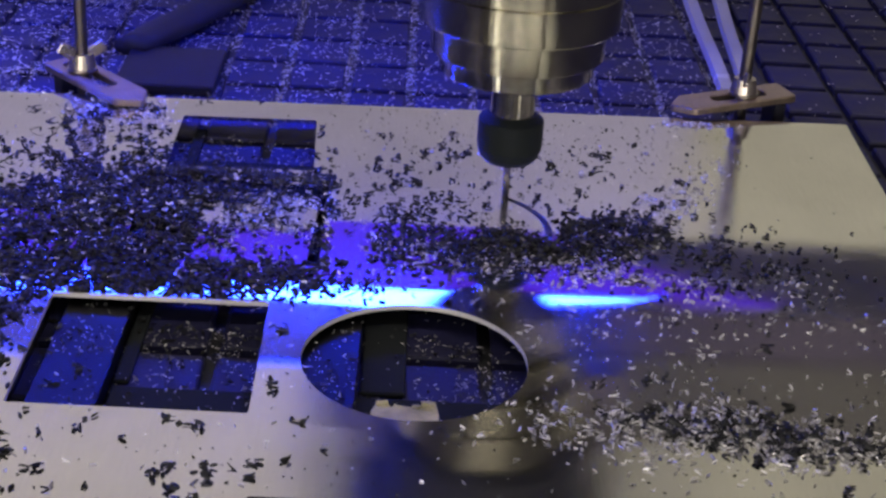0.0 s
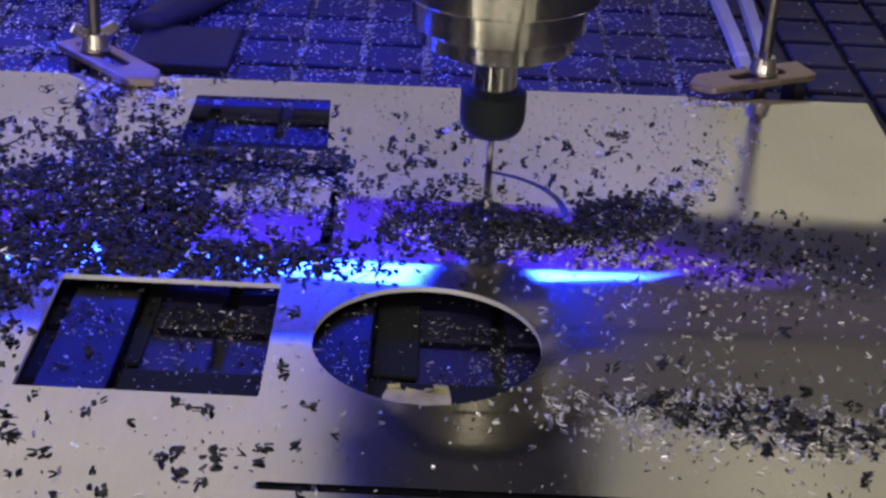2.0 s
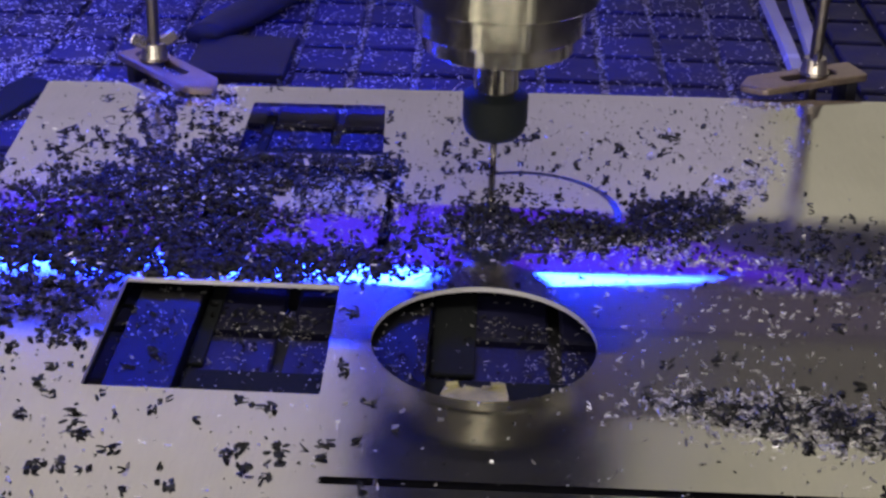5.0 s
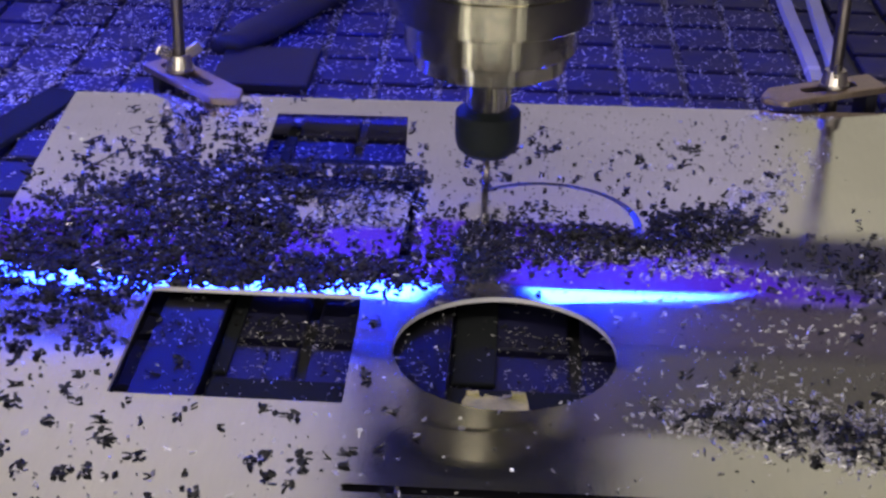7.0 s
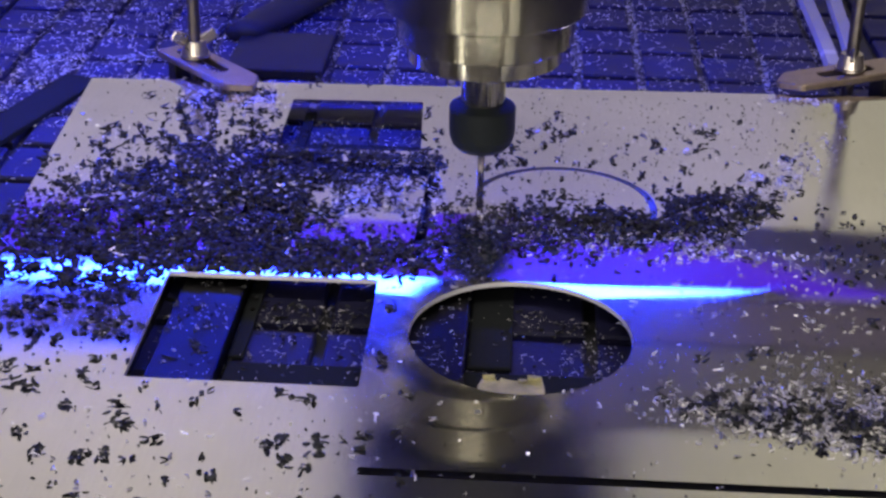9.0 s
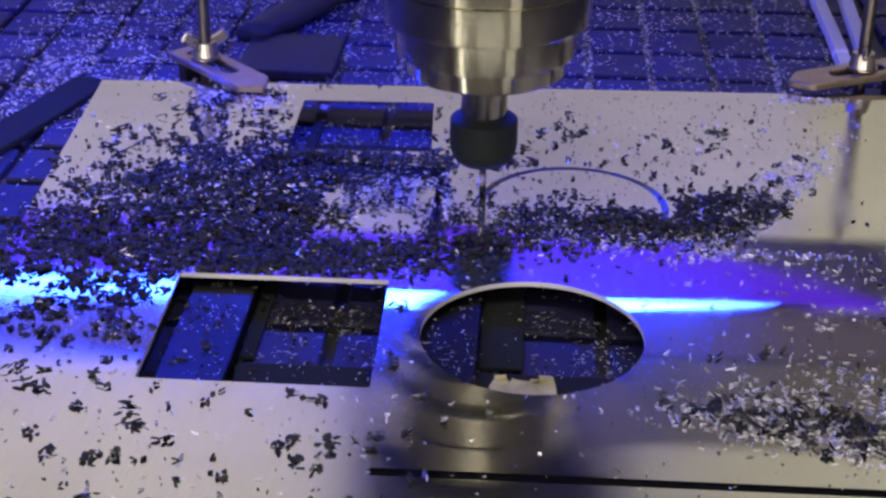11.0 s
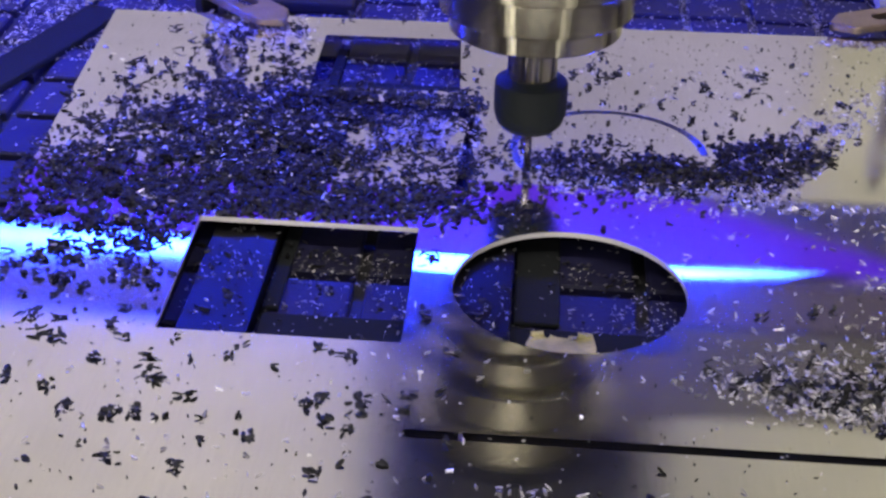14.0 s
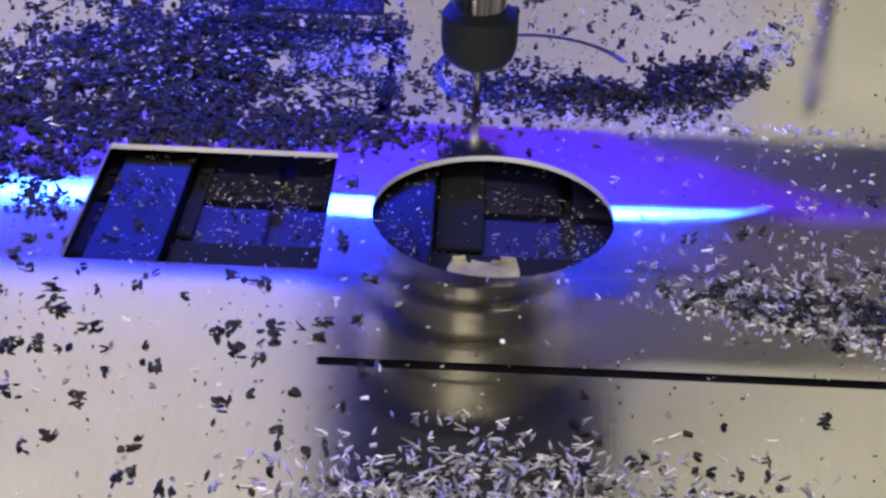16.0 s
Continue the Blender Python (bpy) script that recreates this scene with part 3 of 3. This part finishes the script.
DARK_PATCHES = [
    # count, centre x, y, spread x, y, turn, clumping, lift
    (5400, 0.040, 0.186, 0.046, 0.034, -8, 0.48, 0.007),
    (420, -0.030, 0.215, 0.040, 0.045, 0, 0.60, 0.002),
    (700, 0.000, 0.117, 0.055, 0.007, -1, 0.40, 0.003),
    (520, 0.030, 0.1085, 0.045, 0.005, -1, 0.35, 0.003),
    (420, -0.050, 0.112, 0.030, 0.018, 0, 0.55, 0.002),
    (300, -0.045, 0.088, 0.030, 0.012, 0, 0.55, 0.001),
    (1600, 0.000, 0.139, 0.055, 0.016, -6, 0.45, 0.004),
    (170, 0.070, 0.2385, 0.045, 0.0025, -1, 0.30, 0.001),
    (240, 0.020, 0.255, 0.045, 0.030, 20, 0.65, 0.001),
    (150, -0.020, 0.300, 0.020, 0.028, -35, 0.60, 0.001),
    (1150, 0.220, 0.166, 0.027, 0.011, -4, 0.40, 0.006),
    (480, 0.264, 0.186, 0.022, 0.013, 15, 0.45, 0.005),
    (130, 0.095, 0.125, 0.035, 0.010, -3, 0.40, 0.003),
    (110, 0.240, 0.265, 0.055, 0.032, 0, 0.72, 0.0),
    (110, 0.285, 0.200, 0.028, 0.010, 55, 0.55, 0.001),
    (70, 0.140, 0.250, 0.030, 0.018, 0, 0.70, 0.0),
    (480, -0.046, 0.068, 0.028, 0.030, 0, 0.65, 0.001),
    (90, 0.010, -0.050, 0.075, 0.060, 0, 0.80, 0.0),
    (260, 0.075, 0.2395, 0.040, 0.0045, -1, 0.25, 0.001),
    (70, 0.330, 0.000, 0.045, 0.020, -12, 0.75, 0.002),
    (45, 0.350, -0.050, 0.040, 0.035, 0, 0.85, 0.001),
    (160, 0.185, -0.128, 0.050, 0.018, 2, 0.45, 0.003),
]
BRIGHT_PATCHES = [
    (700, 0.045, 0.183, 0.050, 0.033, -10, 0.25, 0.010),
    (520, 0.088, 0.190, 0.018, 0.020, 0, 0.40, 0.002),
    (560, 0.225, 0.150, 0.050, 0.010, -6, 0.20, 0.003),
    (150, 0.305, 0.155, 0.035, 0.022, 0, 0.30, 0.001),
    (55, 0.300, 0.075, 0.055, 0.030, 0, 0.35, 0.0),
    (160, 0.030, -0.060, 0.080, 0.060, 0, 0.30, 0.0),
    (60, -0.020, 0.250, 0.050, 0.040, 0, 0.30, 0.0),
    (260, -0.015, 0.322, 0.020, 0.014, -20, 0.35, 0.001),
    (110, 0.343, 0.356, 0.012, 0.004, 5, 0.20, 0.001),
    (60, 0.245, 0.275, 0.060, 0.030, 0, 0.50, 0.0),
    (330, 0.303, 0.225, 0.040, 0.010, 57, 0.35, 0.0),
]
FLAKE_PATCHES = [
    (420, 0.090, 0.190, 0.014, 0.011, -15, 0.45, 0.002),
    (60, 0.300, 0.000, 0.045, 0.020, -12, 0.35, 0.001),
    (22, 0.235, 0.015, 0.020, 0.012, -30, 0.30, 0.001),
    (1700, 0.172, -0.136, 0.042, 0.017, 2, 0.20, 0.002),
    (18, 0.300, 0.060, 0.050, 0.030, 0, 0.35, 0.0),
]


def patch_spots(rows, swept=False):
    out = []
    for count, *rest in rows:
        spots = scatter(RNG, count, *rest, swept=swept)
        out += [p for p in spots if not on_path(p[0], p[1]) or p[1] < CY - 0.012]
    return out


heap = patch_spots(DARK_PATCHES)
swarf("dark_swarf", [p for k, p in enumerate(heap) if k % 8 and k % 16 != 1], 0.0028, 0.0020, CHIP, "heaps of curled aluminium chips coloured dark as in shade", 1)
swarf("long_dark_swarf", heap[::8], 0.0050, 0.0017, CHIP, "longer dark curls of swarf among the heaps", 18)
swarf("bare_swarf", heap[1::16], 0.0030, 0.0014, CHIP_METAL, "bare metal chips that glint among the heaps", 19)
swarf("bright_swarf", patch_spots(BRIGHT_PATCHES), 0.0025, 0.0008, CHIP_BRIGHT, "thin bright aluminium shavings among the heaps", 2)

swarf("bright_flakes", patch_spots(FLAKE_PATCHES), 0.0034, 0.0008, CHIP_BRIGHT, "bright curled aluminium flakes strewn over the sheet", 9)

# dark clumps of tangled chips: x, y, chips in each
CLUMPS = [
    (-0.060, 0.035, 8), (-0.050, 0.033, 9), (-0.038, 0.060, 9), (-0.015, 0.070, 5), (-0.046, -0.009, 6), (-0.037, -0.012, 8), (-0.053, 0.001, 4), (-0.017, -0.024, 6),
    (-0.018, 0.000, 6), (-0.0105, -0.008, 4), (-0.015, 0.013, 5), (0.005, -0.033, 6), (0.003, -0.021, 5), (0.011, -0.008, 3), (0.037, -0.010, 2), (-0.031, -0.045, 5),
]
FRONT_CLUMPS = [
    (-0.018, -0.057, 8), (-0.004, -0.058, 5), (0.0065, -0.056, 4), (0.0235, -0.046, 4), (0.069, -0.047, 6), (0.072, -0.042, 4), (0.089, -0.040, 5), (0.089, -0.048, 7), (0.0855, -0.061, 4),
    (0.105, -0.037, 5), (0.106, -0.047, 3), (0.033, -0.016, 3), (0.076, -0.0115, 4), (0.082, -0.013, 3), (0.1065, 0.022, 6), (-0.004, -0.060, 5), (0.007, -0.061, 3), (0.002, -0.086, 5),
    (0.028, -0.088, 6), (0.033, -0.072, 2), (0.049, -0.068, 3), (0.077, -0.086, 4), (0.101, -0.079, 3), (0.024, -0.109, 5), (0.053, -0.112, 4), (0.0985, -0.100, 4), (0.050, -0.129, 3), (0.066, -0.133, 6),
]
CHIP_MESHES = []
for k in range(14):
    me = bpy.data.meshes.new("chip")
    verts, faces = chip_mesh(random.Random(300 + k), [(0, 0, 0)], 0.0036, 0.0017)
    me.from_pydata(verts, [], faces)
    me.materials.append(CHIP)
    CHIP_MESHES.append(me)
CLUMPS += [(0.0235, 0.037, 7), (0.1075, 0.069, 6)]
for k, (x, y, count) in enumerate(CLUMPS + FRONT_CLUMPS):
    rng = random.Random(100 + k)
    clump = thing("swarf_clump", "small clump of dark tangled chips on the sheet", "metal swarf", "clumps of chips on the sheet", at=(x, y, low_top(x, y) if over_hole(x, y) else 0))
    for i in range(count):
        ob = new("chip", rng.choice(CHIP_MESHES))
        ob.parent = clump
        ob.matrix_basis = pose(rng.gauss(0, 0.0011 + 0.00015 * count), rng.gauss(0, 0.0008 + 0.0001 * count), 0.0006 * min(i, 4) * rng.random(), 0, 0, rng.uniform(0, 360))

# fine dust over the sheet, and shavings under the cut-outs
fine = [(RNG.uniform(-0.09, 0.42), RNG.uniform(-0.2, 0.345), 0.0) for _ in range(2600)]
fine += [(RNG.uniform(0.13, 0.37), RNG.uniform(0.14, 0.35), 0.0) for _ in range(1100)]
fine = [p for p in fine if not over_hole(p[0], p[1]) and (RNG.random() < 0.05 or not swept_clean(p[0], p[1], RNG.gauss(0, 0.004)))]
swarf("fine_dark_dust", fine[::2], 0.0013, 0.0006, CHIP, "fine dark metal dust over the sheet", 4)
swarf("fine_bright_dust", fine[1::3], 0.0011, 0.0004, CHIP_BRIGHT, "fine bright metal dust over the sheet", 5)
specks = []
while len(specks) < 1800:
    x, y = RNG.uniform(0.0, 0.22), RNG.uniform(-0.002, 0.33)
    if over_hole(x, y, -0.001) == 1 and noise.noise((x * 60, y * 60, 7.7)) + 0.5 * noise.noise((x * 160, y * 160, 1.7)) > RNG.uniform(-0.55, 0.6):
        z = low_top(x, y)
        if RNG.random() < (0.0 if z < TABLE_Z + 0.001 else 0.85 if z < -0.006 else 0.5):
            continue
        specks.append((x, y, z + 0.0003))
swarf("cutout_swarf", specks[:420], 0.0019, 0.0006, CHIP_METAL, "small bright shavings lying on the table under the cut-outs", 8)
swarf("cutout_dust", specks[420:1050], 0.0008, 0.0004, CHIP_BRIGHT, "fine bright dust lying on the table under the cut-outs", 6)
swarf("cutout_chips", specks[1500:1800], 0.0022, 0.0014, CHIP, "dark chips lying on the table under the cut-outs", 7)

# dust and shavings on the table, thickest behind the corner of the sheet
dust = []
for count, x0, x1, y0, y1 in ((4300, -0.20, 0.02, 0.36, 0.62), (1800, -0.45, 0.55, 0.36, 0.80), (3600, 0.02, 0.36, 0.35, 0.62), (700, -0.30, -0.10, 0.05, 0.36), (1500, -0.17, -0.085, 0.30, 0.43), (1100, 0.0, 0.23, -0.01, 0.34)):
    for _ in range(count):
        dust.append((RNG.uniform(x0, x1), RNG.uniform(y0, y1), TABLE_Z + 0.0002))
for k in range(-2, 9):
    for _ in range(520 if k > -1 else 120):
        dust.append((TX0 + k * PITCH_X + RNG.uniform(-0.0028, 0.0028), 0.35 + 0.4 * RNG.random() ** 1.3, TABLE_Z - 0.0022 + RNG.uniform(0, 0.002)))
dust = [p for p in dust if noise.noise((p[0] * 45, p[1] * 45, 2.2)) > RNG.uniform(-0.75, 0.4)]
swarf("table_dust", dust, 0.0022, 0.0007, CHIP_BRIGHT, "fine bright shavings strewn over the table", 3)

# ---- swarf that is pushed or blown along the sheet ----
LOOSE = []


def loose(label, rows, moves, size, width, mat, seed):
    spots = [p for p in patch_spots(rows, True) if p[2] > -0.003]
    LOOSE.append((swarf("loose_swarf", spots, size, width, mat, label, seed), moves))


loose("loose dark chips swept over the blank by the cutter", [(330, 0.165, 0.200, 0.030, 0.020, -10, 0.4, 0.003)],
      [(0, 0, 0, 0), (3, 0.004, -0.008, 1), (6, 0.010, -0.022, 2), (9, 0.016, -0.034, 3), (16, 0.016, -0.034, 3)], 0.0029, 0.0017, CHIP, 11)
loose("loose dark chips pushed aside in front of the blank", [(260, 0.150, 0.142, 0.026, 0.010, -6, 0.35, 0.004)],
      [(0, 0.03, 0.012, 0), (6, 0.008, 0.008, 0), (10, 0.0, 0.0, 0), (12, -0.022, 0.001, 3), (14, -0.048, 0.003, 5), (16, -0.050, 0.003, 5)], 0.0029, 0.0017, CHIP, 12)
loose("loose chips blown away over the sheet", [(300, 0.318, 0.162, 0.035, 0.024, -10, 0.4, 0.001)],
      [(0, 0, 0, 0), (3, 0.004, -0.002, -1), (7, 0.02, -0.005, -2), (11, 0.075, -0.012, -3), (16, 0.10, -0.015, -3)], 0.0029, 0.0017, CHIP, 13)
loose("bright shavings blown away over the sheet", [(240, 0.300, 0.110, 0.060, 0.045, 0, 0.3, 0.0)],
      [(0, 0, 0, 0), (3, 0.006, -0.003, -1), (7, 0.03, -0.01, -2), (11, 0.085, -0.03, -3), (16, 0.11, -0.035, -3)], 0.0025, 0.0008, CHIP_BRIGHT, 14)
loose("bright shavings drifting along the front of the sheet", [(260, 0.250, -0.005, 0.040, 0.012, -18, 0.3, 0.001)],
      [(0, 0, 0, 0), (3, 0.004, -0.002, 0), (7, 0.05, 0.002, 2), (11, 0.07, 0.004, 3), (16, 0.075, 0.004, 3)], 0.0026, 0.0008, CHIP_BRIGHT, 15)

STREAK = [(0, 0, 0, 0), (4, -0.008, -0.005, 0), (8, -0.018, -0.011, 0), (12, -0.026, -0.020, 0), (14, -0.026, -0.023, 0), (16, -0.014, -0.018, 0)]
loose("small bright flakes drifting in a streak along the front of the sheet", [(1250, 0.312, 0.000, 0.031, 0.0095, -9, 0.35, 0.001)], STREAK, 0.0023, 0.0010, CHIP_BRIGHT, 16)
loose("dark chips drifting in a streak along the front of the sheet", [(400, 0.318, -0.001, 0.033, 0.0085, -9, 0.6, 0.003)],
      [(s, x * 0.9, y * 0.95, 0) for s, x, y, _ in STREAK], 0.0040, 0.0018, CHIP, 17)


# ---- pads of the table ----
def pads():
    """Grooved plastic pads of the table: those in view as parts, the rest joined."""
    w, d, h = PITCH_X - 0.0058, PITCH_Y - 0.0072, 0.0075
    b = 0.0012

    def shell(cx, cy):
        lo, hi = TABLE_Z - h, TABLE_Z
        v = [(cx - w / 2, cy - d / 2, lo), (cx + w / 2, cy - d / 2, lo), (cx + w / 2, cy + d / 2, lo), (cx - w / 2, cy + d / 2, lo)]
        v += [(x, y, hi - b) for x, y, _ in v[:4]]
        v += [(cx - w / 2 + b, cy - d / 2 + b, hi), (cx + w / 2 - b, cy - d / 2 + b, hi), (cx + w / 2 - b, cy + d / 2 - b, hi), (cx - w / 2 + b, cy + d / 2 - b, hi)]
        f = [(8, 9, 10, 11)]
        for k in range(4):
            j = (k + 1) % 4
            f += [(k, j, 4 + j, 4 + k), (4 + k, 4 + j, 8 + j, 8 + k)]
        return v, f

    v, f = shell(0, 0)
    me = bpy.data.meshes.new("pad")
    me.from_pydata(v, [], f)
    me.materials.append(PAD)
    rest_v, rest_f = [], []
    for i in range(-24, 29):
        for j in range(-15, 30):
            x, y = TX0 + (i + 0.5) * PITCH_X, TY0 + (j + 0.5) * PITCH_Y
            if not (-0.97 < x < 1.17 and -0.71 < y < 1.46):
                continue
            near = (-0.32 < x < 0.52 and 0.31 < y < 0.76) or (-0.03 < x < 0.25 and -0.02 < y < 0.33) or (-0.30 < x < -0.07 and 0.08 < y < 0.33)
            if near:
                ob = new("pad", me)
                ob.parent = TABLE
                ob.location = (x, y, RNG.uniform(-0.0004, 0.0))
            else:
                vv, ff = shell(x, y)
                base = len(rest_v)
                rest_v += vv
                rest_f += [tuple(base + k for k in q) for q in ff]
    me2 = bpy.data.meshes.new("joined_pad")
    me2.from_pydata(rest_v, [], rest_f)
    me2.materials.append(PAD)
    ob = new("joined_pad", me2)
    ob.parent = TABLE
    tagged(ob, kind="stuff")


pads()


# ---- what moves ----
def motions():
    steps = [0.5 * i for i in range(33)]
    walk(SPINDLE, [(s, pose(*bit_at(s), 0)) for s in steps])
    walk(GANTRY, [(s, pose(0, bit_at(s)[1], 0)) for s in steps])
    for ob, moves in LOOSE:
        walk(ob, [(s, pose(x, y, 0, 0, 0, r)) for s, x, y, r in moves])
    walk(UNCUT, [(s, pose(CX, CY, 0, 0, 0, TH0 + RATE * s)) for s in steps])


motions()
